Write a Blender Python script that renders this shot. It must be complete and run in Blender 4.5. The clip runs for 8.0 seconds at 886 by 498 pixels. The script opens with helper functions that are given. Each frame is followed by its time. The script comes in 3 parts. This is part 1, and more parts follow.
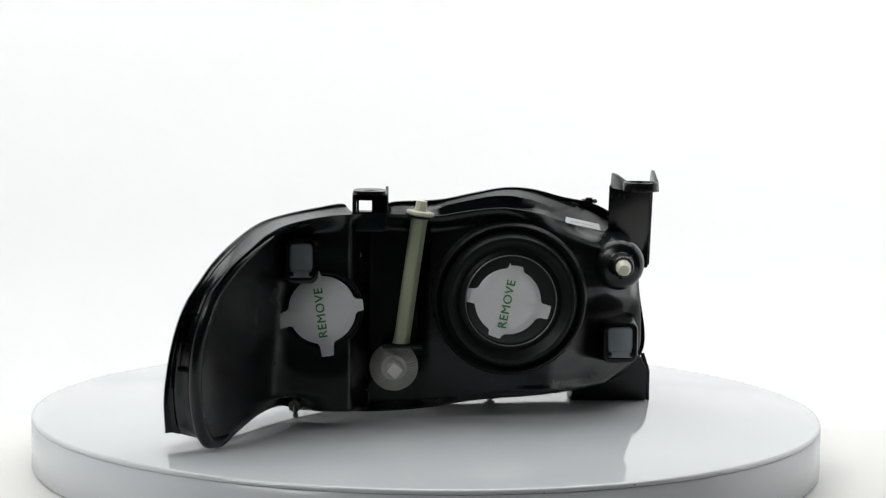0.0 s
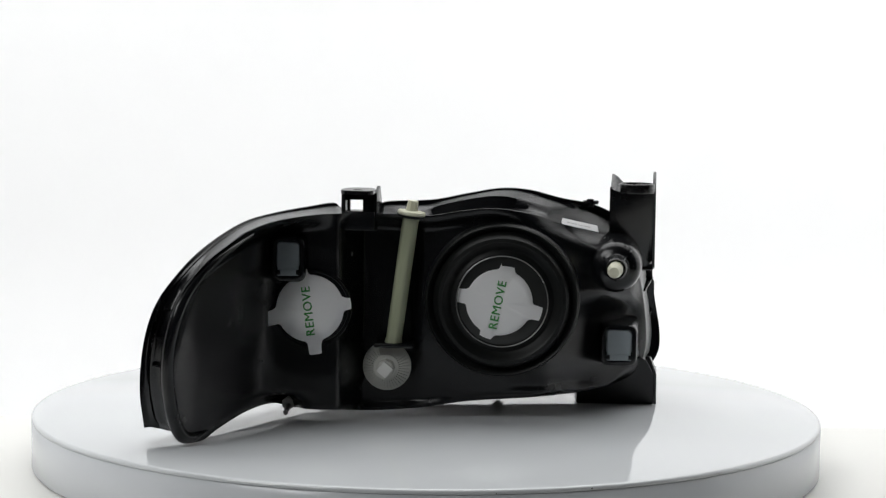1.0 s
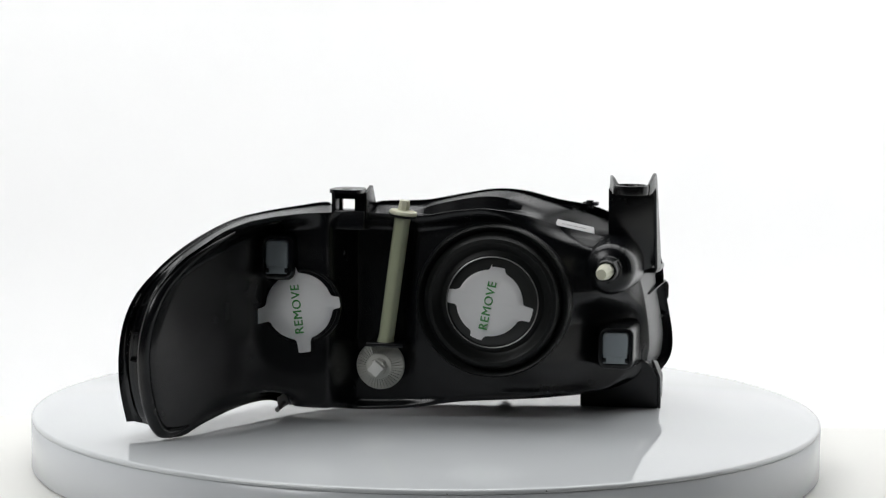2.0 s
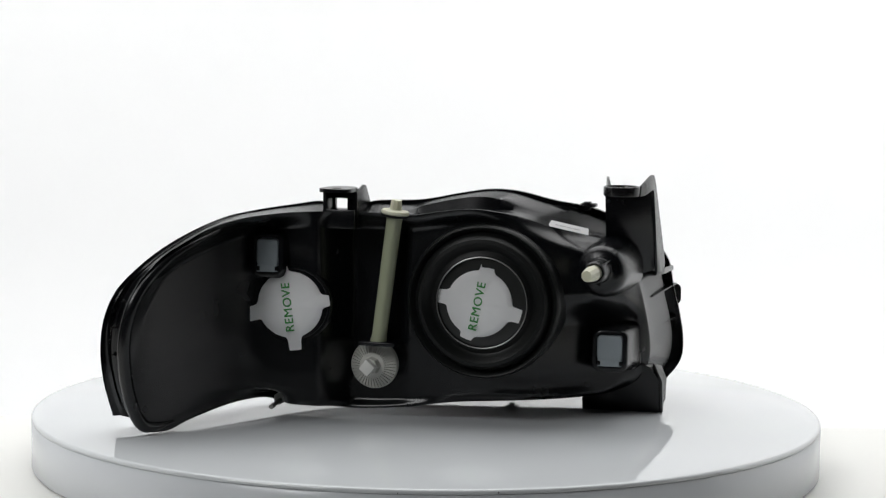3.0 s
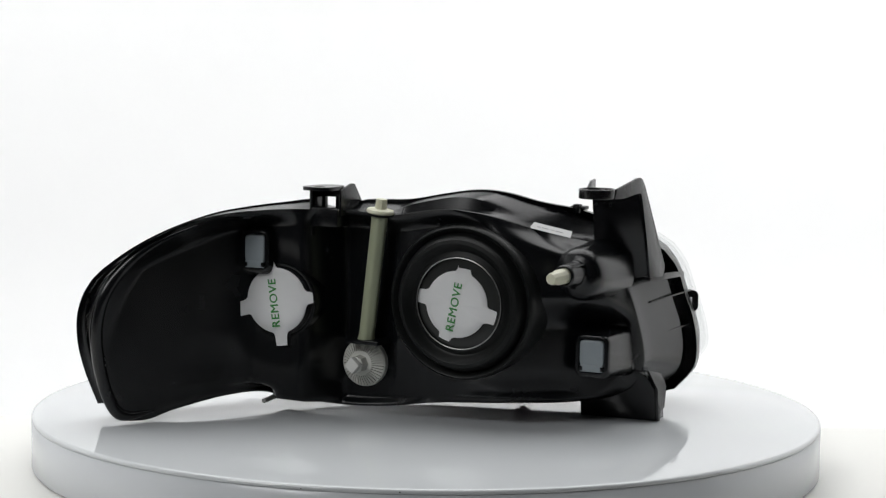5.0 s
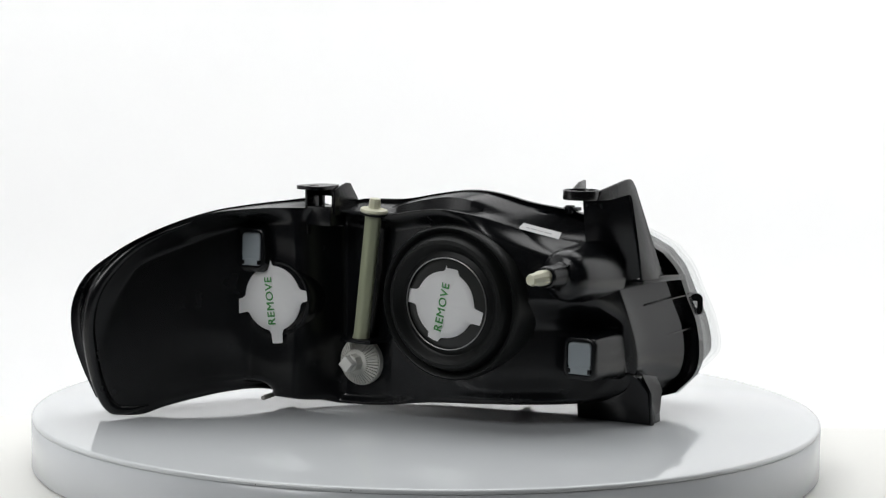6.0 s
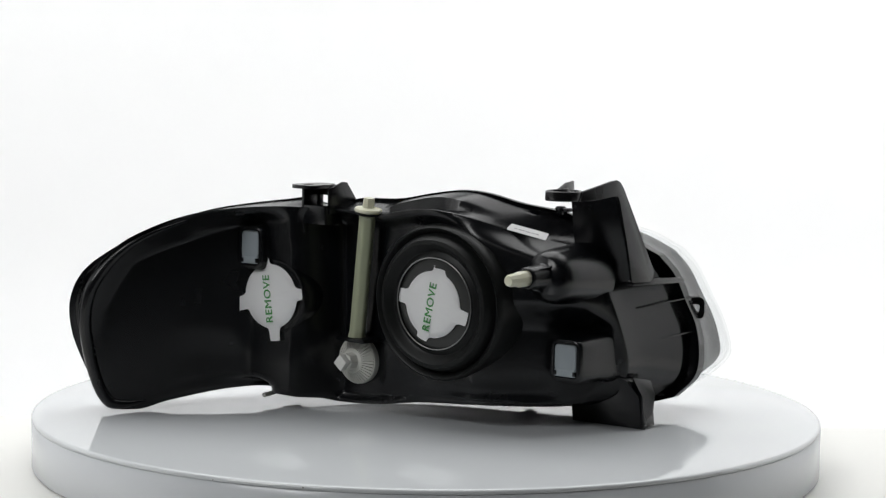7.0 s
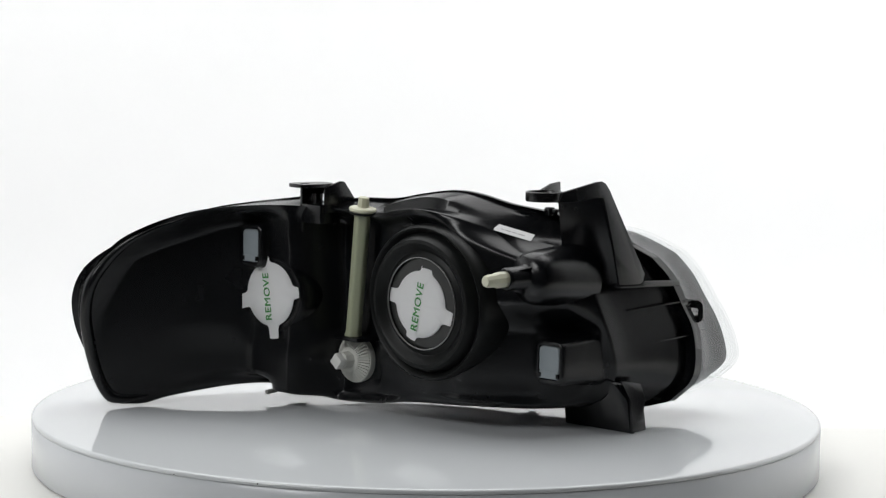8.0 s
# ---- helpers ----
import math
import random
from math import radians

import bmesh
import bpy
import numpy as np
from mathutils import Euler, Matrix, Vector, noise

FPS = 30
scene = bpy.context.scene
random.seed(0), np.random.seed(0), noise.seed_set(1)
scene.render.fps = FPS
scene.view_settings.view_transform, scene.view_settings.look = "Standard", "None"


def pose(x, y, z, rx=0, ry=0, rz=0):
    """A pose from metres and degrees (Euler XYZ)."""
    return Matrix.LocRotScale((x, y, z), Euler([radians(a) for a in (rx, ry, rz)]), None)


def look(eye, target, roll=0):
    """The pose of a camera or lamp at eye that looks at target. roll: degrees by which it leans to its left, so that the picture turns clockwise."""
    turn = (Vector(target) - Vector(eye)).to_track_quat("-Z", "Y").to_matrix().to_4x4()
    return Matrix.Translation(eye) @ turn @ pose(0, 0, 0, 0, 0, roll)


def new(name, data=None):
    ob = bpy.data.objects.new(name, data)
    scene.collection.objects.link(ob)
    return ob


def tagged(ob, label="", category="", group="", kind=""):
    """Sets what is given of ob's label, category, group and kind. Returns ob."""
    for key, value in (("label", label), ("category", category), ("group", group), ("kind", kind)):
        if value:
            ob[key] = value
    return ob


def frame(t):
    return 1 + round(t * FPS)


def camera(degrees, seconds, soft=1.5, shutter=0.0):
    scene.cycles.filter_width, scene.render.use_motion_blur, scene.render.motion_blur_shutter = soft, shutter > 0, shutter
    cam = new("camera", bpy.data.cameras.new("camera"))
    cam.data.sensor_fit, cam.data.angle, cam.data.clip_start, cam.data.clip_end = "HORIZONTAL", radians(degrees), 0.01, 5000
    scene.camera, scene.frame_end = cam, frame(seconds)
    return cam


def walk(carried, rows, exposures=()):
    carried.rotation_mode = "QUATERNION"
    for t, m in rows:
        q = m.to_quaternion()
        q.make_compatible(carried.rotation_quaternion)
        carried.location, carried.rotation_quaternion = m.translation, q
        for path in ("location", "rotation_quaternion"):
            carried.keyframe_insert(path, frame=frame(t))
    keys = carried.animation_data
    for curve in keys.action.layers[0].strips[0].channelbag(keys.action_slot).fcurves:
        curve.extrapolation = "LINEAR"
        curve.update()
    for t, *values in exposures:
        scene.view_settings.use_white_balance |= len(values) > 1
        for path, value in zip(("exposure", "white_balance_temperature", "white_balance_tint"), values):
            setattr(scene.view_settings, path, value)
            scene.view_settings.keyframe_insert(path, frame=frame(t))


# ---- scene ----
# A car headlight seen from behind on a slowly turning white photo turntable.
# Plan: the turntable's axis is the world's z axis, its top is z = 0; lengths of the lamp are given in millimetres.
cam = camera(23.06, 8.0, soft=1.25)
EYE = (0.0118, -1.8154, 0.3221)
TILT = 0.10293
AIM = (EYE[0], EYE[1] + math.cos(TILT), EYE[2] - math.sin(TILT))
walk(cam, [(0.0, look(EYE, AIM, 0.834)), (8.0, look(EYE, AIM, 0.834))])

# ---- light ----
world = bpy.data.worlds.new("studio")
world.use_nodes = True
world.node_tree.nodes["Background"].inputs[0].default_value = (0.02, 0.02, 0.02, 1)
scene.world = world
scene.view_settings.exposure = 0.0


def softbox(name, eye, target, sx, sy, watts, colour=(1, 1, 1)):
    lamp = bpy.data.lights.new(name, "AREA")
    lamp.shape, lamp.size, lamp.size_y, lamp.energy, lamp.color = "RECTANGLE", sx, sy, watts, colour
    ob = new(name, lamp)
    ob.matrix_world = look(eye, target)
    return ob


COOL = (0.992, 1.0, 1.0)
softbox("overhead_softbox", (0.0, 0.75, 1.95), (0.0, 0.45, 0.0), 3.0, 1.9, 51, COOL)
softbox("backdrop_light_a", (-0.9, 0.9, 1.9), (-2.4, 1.95, 0.7), 0.8, 1.0, 22.5, COOL)
softbox("backdrop_light_b", (0.9, 0.9, 1.9), (2.4, 1.95, 0.7), 0.8, 1.0, 34, COOL)
softbox("front_softbox", (-1.5, -1.6, 1.65), (0.0, 0.0, 0.1), 1.2, 1.0, 23, COOL)


# ---- materials ----
def material(name, colour, rough=0.5, metal=0.0, spec=0.5, grain=0.0, grain_scale=400.0, bump=0.0, stain=0.0,
             coat=0.0, transmission=0.0, sub=0.0):
    m = bpy.data.materials.new(name)
    m.use_nodes = True
    nt = m.node_tree
    b = nt.nodes["Principled BSDF"]
    b.inputs["Base Color"].default_value = (*colour, 1)
    b.inputs["Roughness"].default_value = rough
    b.inputs["Metallic"].default_value = metal
    b.inputs["Specular IOR Level"].default_value = spec
    b.inputs["Coat Weight"].default_value = coat
    b.inputs["Coat Roughness"].default_value = 0.04
    b.inputs["Transmission Weight"].default_value = transmission
    if sub:
        b.inputs["Subsurface Weight"].default_value = sub
        b.inputs["Subsurface Radius"].default_value = (0.004, 0.004, 0.003)
        b.inputs["Subsurface Scale"].default_value = 1.0
    tc = nt.nodes.new("ShaderNodeTexCoord")
    if grain or bump or stain:
        fine = nt.nodes.new("ShaderNodeTexNoise")
        fine.inputs["Scale"].default_value, fine.inputs["Detail"].default_value = grain_scale, 4.0
        broad = nt.nodes.new("ShaderNodeTexNoise")
        broad.inputs["Scale"].default_value, broad.inputs["Detail"].default_value = 14.0, 5.0
        nt.links.new(tc.outputs["Object"], fine.inputs["Vector"])
        nt.links.new(tc.outputs["Object"], broad.inputs["Vector"])
        both = nt.nodes.new("ShaderNodeMath")
        both.operation = "ADD"
        nt.links.new(fine.outputs["Fac"], both.inputs[0])
        nt.links.new(broad.outputs["Fac"], both.inputs[1])
        ramp = nt.nodes.new("ShaderNodeMapRange")
        ramp.inputs["From Min"].default_value, ramp.inputs["From Max"].default_value = 0.6, 1.4
        ramp.inputs["To Min"].default_value, ramp.inputs["To Max"].default_value = max(0.02, rough - grain), rough + grain
        nt.links.new(both.outputs[0], ramp.inputs["Value"])
        nt.links.new(ramp.outputs[0], b.inputs["Roughness"])
        if stain:
            mix = nt.nodes.new("ShaderNodeMix")
            mix.data_type = "RGBA"
            mix.inputs["A"].default_value = (*[c * (1 - stain) for c in colour], 1)
            mix.inputs["B"].default_value = (*[min(1, c * (1 + stain)) for c in colour], 1)
            nt.links.new(broad.outputs["Fac"], mix.inputs["Factor"])
            nt.links.new(mix.outputs["Result"], b.inputs["Base Color"])
        if bump:
            bn = nt.nodes.new("ShaderNodeBump")
            bn.inputs["Strength"].default_value, bn.inputs["Distance"].default_value = bump, 0.0004
            nt.links.new(fine.outputs["Fac"], bn.inputs["Height"])
            nt.links.new(bn.outputs["Normal"], b.inputs["Normal"])
    return m


def clear_sheet(name):
    """Thin clear plastic: light goes straight through, the surface shines."""
    m = bpy.data.materials.new(name)
    m.use_nodes = True
    nt = m.node_tree
    nt.nodes.remove(nt.nodes["Principled BSDF"])
    clear, gloss = nt.nodes.new("ShaderNodeBsdfTransparent"), nt.nodes.new("ShaderNodeBsdfGlossy")
    clear.inputs[0].default_value = (0.965, 0.97, 0.97, 1)
    gloss.inputs["Roughness"].default_value = 0.04
    facing, mix = nt.nodes.new("ShaderNodeLayerWeight"), nt.nodes.new("ShaderNodeMixShader")
    facing.inputs["Blend"].default_value = 0.5
    power, shine = nt.nodes.new("ShaderNodeMath"), nt.nodes.new("ShaderNodeMath")
    power.operation, power.inputs[1].default_value = "POWER", 4.0
    shine.operation, shine.inputs[1].default_value, shine.inputs[2].default_value = "MULTIPLY_ADD", 0.24, 0.02
    nt.links.new(facing.outputs["Facing"], power.inputs[0])
    nt.links.new(power.outputs[0], shine.inputs[0])
    nt.links.new(shine.outputs[0], mix.inputs[0])
    nt.links.new(clear.outputs[0], mix.inputs[1])
    nt.links.new(gloss.outputs[0], mix.inputs[2])
    nt.links.new(mix.outputs[0], nt.nodes["Material Output"].inputs[0])
    return m


BLACK = material("black_moulded_plastic", (0.0036, 0.0041, 0.005), 0.26, spec=0.42, grain=0.02, stain=0.2, grain_scale=60.0)
GLOSSY = material("polished_black_plastic", (0.007, 0.007, 0.0075), 0.24, grain=0.06, stain=0.2)
RUBBER = material("black_rubber", (0.006, 0.0068, 0.0066), 0.45, spec=0.24, grain=0.03, stain=0.25, grain_scale=60.0)
DARKDISC = material("dark_bulb_holder", (0.02, 0.021, 0.02), 0.3, grain=0.02, stain=0.2)
STEEL = material("thin_bright_steel", (0.3, 0.3, 0.295), 0.38, metal=1.0, grain=0.08)
ZINC = material("dull_zinc", (0.45, 0.45, 0.43), 0.45, metal=0.25, grain=0.1, stain=0.2)
GREENINK = material("green_ink", (0.05, 0.26, 0.06), 0.5, stain=0.15, grain=0.05)
IVORY = material("ivory_nylon", (0.36, 0.385, 0.265), 0.4, grain=0.06, stain=0.08, bump=0.05, sub=0.2)
CREAM = material("cream_nylon", (0.64, 0.635, 0.50), 0.4, grain=0.06, stain=0.06, sub=0.2)
GEARGREY = material("grey_white_nylon", (0.62, 0.62, 0.575), 0.45, grain=0.06, stain=0.1, bump=0.05)
PLUG = material("pale_blue_grey_plug", (0.27, 0.305, 0.325), 0.4, grain=0.06, stain=0.1)
DRIVE = material("pale_grey_nylon", (0.74, 0.74, 0.71), 0.4, grain=0.04, stain=0.05)
LABEL = material("paper_label", (0.72, 0.72, 0.72), 0.55, grain=0.05, stain=0.06)
INK = material("grey_print", (0.3, 0.3, 0.31), 0.6, grain=0.04, stain=0.1)
BEZEL = material("grey_bezel", (0.05, 0.05, 0.052), 0.45, spec=0.3, stain=0.08)
CHROME = material("reflector_chrome", (0.75, 0.75, 0.76), 0.35, metal=1.0, grain=0.04)
LENS = clear_sheet("clear_polycarbonate")


def thin_film(name, colour, through_share):
    """White film: part of the light that falls on its back shines through."""
    m = material(name, colour, 0.42, grain=0.08, stain=0.05)
    nt = m.node_tree
    soft, mix = nt.nodes.new("ShaderNodeBsdfTranslucent"), nt.nodes.new("ShaderNodeMixShader")
    soft.inputs[0].default_value = (0.97, 0.97, 0.96, 1)
    mix.inputs[0].default_value = through_share
    nt.links.new(nt.nodes["Principled BSDF"].outputs[0], mix.inputs[1])
    nt.links.new(soft.outputs[0], mix.inputs[2])
    nt.links.new(mix.outputs[0], nt.nodes["Material Output"].inputs[0])
    return m


PAPER = thin_film("white_film", (0.95, 0.95, 0.955), 0.38)
PLATTER = material("white_gloss_acrylic", (0.61, 0.63, 0.645), 0.05, spec=0.85, grain=0.015, stain=0.01)
PLATTER_SIDE = material("white_satin_edge", (0.60, 0.62, 0.645), 0.2, spec=0.7, stain=0.02)
SCUFF = material("dark_scuff", (0.1, 0.1, 0.1), 0.6, grain=0.05)
PAPERROLL = material("white_backdrop_paper", (0.86, 0.86, 0.86), 0.85, grain=0.05, stain=0.01)
BOARD = material("warm_white_board", (0.75, 0.745, 0.715), 0.6, grain=0.05, stain=0.015)
DARKROOM = material("charcoal_unseen_room", (0.02, 0.02, 0.021), 0.8, grain=0.05, stain=0.15)


# ---- mesh helpers (millimetres in, metres out) ----
def part(name, bm, mat, parent=None, label="", smooth=True, sharp=40):
    me = bpy.data.meshes.new(name)
    for v in bm.verts:
        v.co *= 0.001
    bmesh.ops.recalc_face_normals(bm, faces=bm.faces)
    for f in bm.faces:
        f.smooth = smooth
    if smooth:
        for e in bm.edges:
            if len(e.link_faces) == 2 and e.calc_face_angle(0) > radians(sharp):
                e.smooth = False
    bm.to_mesh(me)
    bm.free()
    me.materials.append(mat)
    ob = new(name, me)
    if parent is not None:
        ob.parent = parent
    if label:
        ob["label"] = label
    return ob


def curve(points, n):
    """A smooth line through a few control points, n places evenly along it."""
    p = np.array(points, float)
    p = np.vstack([2 * p[0] - p[1], p, 2 * p[-1] - p[-2]])
    out = []
    for i in range(1, len(p) - 2):
        for k in range(16):
            u = k / 16
            a, b, c, d = p[i - 1], p[i], p[i + 1], p[i + 2]
            out.append(0.5 * (2 * b + (c - a) * u + (2 * a - 5 * b + 4 * c - d) * u * u + (3 * b - a - 3 * c + d) * u ** 3))
    out = np.array(out + [p[-2]])
    s = np.r_[0, np.cumsum(np.linalg.norm(np.diff(out, axis=0), axis=1))]
    t = np.linspace(0, s[-1], n)
    return np.stack([np.interp(t, s, out[:, k]) for k in range(3)], 1)


def loft(bm, rings, closed=True, cap_start=False, cap_end=False):
    rows = [[bm.verts.new(p) for p in r] for r in rings]
    for a, b in zip(rows, rows[1:]):
        n = len(a)
        for i in range(n if closed else n - 1):
            j = (i + 1) % n
            bm.faces.new((a[i], a[j], b[j], b[i]))
    if cap_start:
        bm.faces.new(rows[0])
    if cap_end:
        bm.faces.new(rows[-1])
    return rows


def lathe(profile, centre, axis=(0, -1, 0), n=64, cap=True):
    """profile: (radius, height along the axis) pairs."""
    bm = bmesh.new()
    q = Vector(axis).normalized().to_track_quat("Z", "X").to_matrix()
    rings = []
    for r, h in profile:
        rings.append([Vector(centre) + q @ Vector((r * math.cos(2 * math.pi * i / n), r * math.sin(2 * math.pi * i / n), h)) for i in range(n)])
    loft(bm, rings, True, cap, cap)
    return bm


def box(bm, lo, hi, bevel=0.8, m=None):
    made = bmesh.ops.create_cube(bm, size=1.0)["verts"]
    for v in made:
        v.co = Vector([(a + b) / 2 + c * (b - a) for a, b, c in zip(lo, hi, v.co)])
    if bevel:
        edges = list({e for v in made for e in v.link_edges})
        made = [g for g in bmesh.ops.bevel(bm, geom=edges, offset=bevel, segments=2, affect="EDGES", profile=0.5)["verts"]]
    if m is not None:
        vs = set(made)
        for v in vs:
            v.co = m @ v.co
    return bm


def prism(bm, outline, push, bevel=0.6):
    """A plate: a flat outline of 3D points, thickened along push."""
    a = [bm.verts.new(p) for p in outline]
    b = [bm.verts.new(Vector(p) + Vector(push)) for p in outline]
    faces = [bm.faces.new(a), bm.faces.new(b[::-1])]
    n = len(a)
    for i in range(n):
        faces.append(bm.faces.new((a[i], b[i], b[(i + 1) % n], a[(i + 1) % n])))
    if bevel:
        edges = list({e for f in faces for e in f.edges})
        bmesh.ops.bevel(bm, geom=edges, offset=bevel, segments=2, affect="EDGES", profile=0.5)
    return bm


def rod(bm, a, b, r, n=16, r2=None):
    a, b = Vector(a), Vector(b)
    q = (b - a).to_track_quat("Z", "X").to_matrix()
    r2 = r if r2 is None else r2
    rings = [[p + q @ Vector((s * math.cos(2 * math.pi * i / n), s * math.sin(2 * math.pi * i / n), 0)) for i in range(n)]
             for p, s in ((a, r), (b, r2))]
    loft(bm, rings, True, True, True)
    return bm


def smoothstep(a, b, x):
    t = np.clip((x - a) / (b - a), 0, 1)
    return t * t * (3 - 2 * t)


# ---- setting ----
def build_setting():
    # paper cyclorama: floor, curve and back wall in one sheet
    bm = bmesh.new()
    prof = [(-150, -760), (1700, -760)]
    for k in range(1, 13):
        a = math.pi / 2 * k / 12
        prof.append((1700 + 700 * math.sin(a), -760 + 700 * (1 - math.cos(a))))
    prof += [(2400, 1200), (2400, 2400)]
    loft(bm, [[(x, y, z) for y, z in prof] for x in np.linspace(-2400, 2400, 9)], closed=False)
    ob = part("backdrop", bm, PAPERROLL)
    solid = ob.modifiers.new("thickness", "SOLIDIFY")
    solid.thickness = 0.004
    tagged(ob, "white seamless paper backdrop curving up behind turntable", "backdrop", kind="structure")
    # unseen white side walls, added for sheen and fill; y sets where they start
    for name, x, y in (("wall_west", -2405, -900), ("wall_east", 2405, -250)):
        bm = bmesh.new()
        box(bm, (min(x, x + math.copysign(60, x)), y, -765), (max(x, x + math.copysign(60, x)), 2500, 2400), 0)
        tagged(part(name, bm, PAPERROLL, smooth=False), "unseen white side wall added for bright reflections", "wall", kind="structure")
    # unseen charcoal walls continue them forward, added to keep side reflections dark
    for name, x, y in (("wall_southwest", -2405, -901), ("wall_southeast", 2405, -251)):
        bm = bmesh.new()
        box(bm, (min(x, x + math.copysign(60, x)), -2300, -765), (max(x, x + math.copysign(60, x)), y, 2400), 0)
        tagged(part(name, bm, DARKROOM, smooth=False), "unseen charcoal side wall added to darken reflections", "wall", kind="structure")
    # unseen dark wall behind the camera, added so camera-facing plastic reflects black
    bm = bmesh.new()
    box(bm, (-2405, -2360, -765), (2405, -2300, 2400), 0)
    tagged(part("wall_south", bm, DARKROOM, smooth=False), "unseen charcoal wall added behind the camera for dark reflections", "wall", kind="structure")
    bm = bmesh.new()
    box(bm, (-2470, -2360, 2402), (2470, 2500, 2460), 0)
    tagged(part("ceiling", bm, DARKROOM, smooth=False), "charcoal studio ceiling", "ceiling", kind="structure")
    bm = bmesh.new()
    box(bm, (-2470, -2360, -830), (2470, 2500, -766), 0)
    tagged(part("floor", bm, DARKROOM, smooth=False), "dark grey studio floor", "floor", kind="structure")
    # the board that carries the turntable
    table = new("support_table")
    tagged(table, "warm white tabletop carrying the turntable", "table")
    bm = bmesh.new()
    box(bm, (-760, -380, -66), (760, 175, -44), 6)
    part("tabletop", bm, BOARD, table)
    for x in (-690, 690):
        for y in (-310, 90):
            bm = bmesh.new()
            box(bm, (x - 30, y - 30, -759), (x + 30, y + 30, -66), 3)
            part("leg", bm, BOARD, table)


def build_turntable():
    t = new("turntable")
    tagged(t, "round glossy white motorised photo turntable", "turntable")
    r = 330
    bm = lathe([(0.5, -4), (r - 3, -4), (r - 1.2, -3.6), (r - 0.8, -2.2), (r - 1.8, -0.7), (r - 4.0, 0), (0.5, 0)], (0, 0, 0), (0, 0, 1), 192)
    part("platter", bm, PLATTER, t, sharp=60)
    bm = lathe([(r - 12, -43.8), (r - 3, -43.8), (r - 1.0, -42), (r - 1.0, -5.0), (r - 2, -4.1), (r - 30, -4.2)], (0, 0, 0), (0, 0, 1), 360, cap=False)
    part("rim", bm, PLATTER_SIDE, t, "white satin side of turntable", sharp=60)
    for ang, dz, s in ((-62.7, -2.2, 0.7), (-75, -3.0, 0.5)):
        a = radians(ang)
        bm = bmesh.new()
        bmesh.ops.create_icosphere(bm, subdivisions=1, radius=s)
        for v in bm.verts:
            v.co += Vector(((r - 0.7) * math.cos(a), (r - 0.7) * math.sin(a), dz))
        part("scuff", bm, SCUFF, t)
    return t


# ---- headlight ----
TOP_N, END_N = 220, 64
# rear edge of the housing
REAR_TOP = [(-158, -226, 123), (-145, -214, 141), (-132, -196, 153), (-121, -172, 162), (-105, -148, 168), (-80, -116, 171), (-55, -92, 171),
            (-25, -76, 170), (5, -64, 168), (36, -64, 173), (62, -64, 175), (90, -52, 170), (113, -33, 161), (132, -13, 154), (155, 10, 146), (166, 22, 134)]
REAR_RIGHT = [(166, 22, 134), (176, 18, 114), (180, 24, 95), (183, 34, 67), (182, 38, 46), (172, 35, 28), (152, 28, 18)]
REAR_BOTTOM = [(152, 28, 18), (125, 2, 16), (90, -40, 18), (40, -50, 15), (0, -54, 9), (-40, -58, 6), (-80, -58, 6), (-104, -56, 6), (-118, -76, 12.5),
               (-132, -112, 12), (-145, -160, 6.5), (-152, -184, 1.5), (-158, -202, 2)]
REAR_LEFT = [(-158, -202, 2), (-162.5, -211, 4.5), (-165.5, -216, 10), (-168.2, -220.5, 20), (-170.8, -225, 33), (-172.5, -230, 54), (-170.5, -236, 79), (-165, -235, 103), (-158, -226, 123)]
# edge where housing and lens meet
FRONT_TOP = [(-176, -223, 117), (-170, -213, 127), (-160, -188, 142), (-147, -158, 155), (-132, -124, 165), (-114, -100, 170), (-90, -80, 174),
             (-69, -68, 176.5), (-63, -65, 169), (-37, -54, 169), (-31, -51, 177), (7, -42, 179), (38, -36, 185), (62, -26, 188.5), (85, -20, 187), (110, -7, 180), (137, 17, 173), (160, 54, 158), (177, 90, 138)]
FRONT_RIGHT = [(177, 90, 138), (183, 104, 122), (184, 120, 98), (187, 130, 78), (191, 130, 54), (190, 125, 36), (180, 111, 20)]
FRONT_BOTTOM = [(180, 111, 20), (152, 107, 12), (120, 97, 9), (50, 75, 9), (-30, 50, 9), (-100, 8, 12), (-150, -72, 19), (-180, -150, 19), (-190, -174, 15), (-196, -191, 12)]
FRONT_LEFT = [(-196, -191, 12), (-195, -208, 40), (-191, -222, 65), (-186, -229, 88), (-181, -228, 105), (-176, -223, 117)]


def loop(top, right, bottom, left):
    return np.vstack([curve(top, TOP_N)[:-1], curve(right, END_N)[:-1], curve(bottom, TOP_N)[:-1], curve(left, END_N)[:-1]])


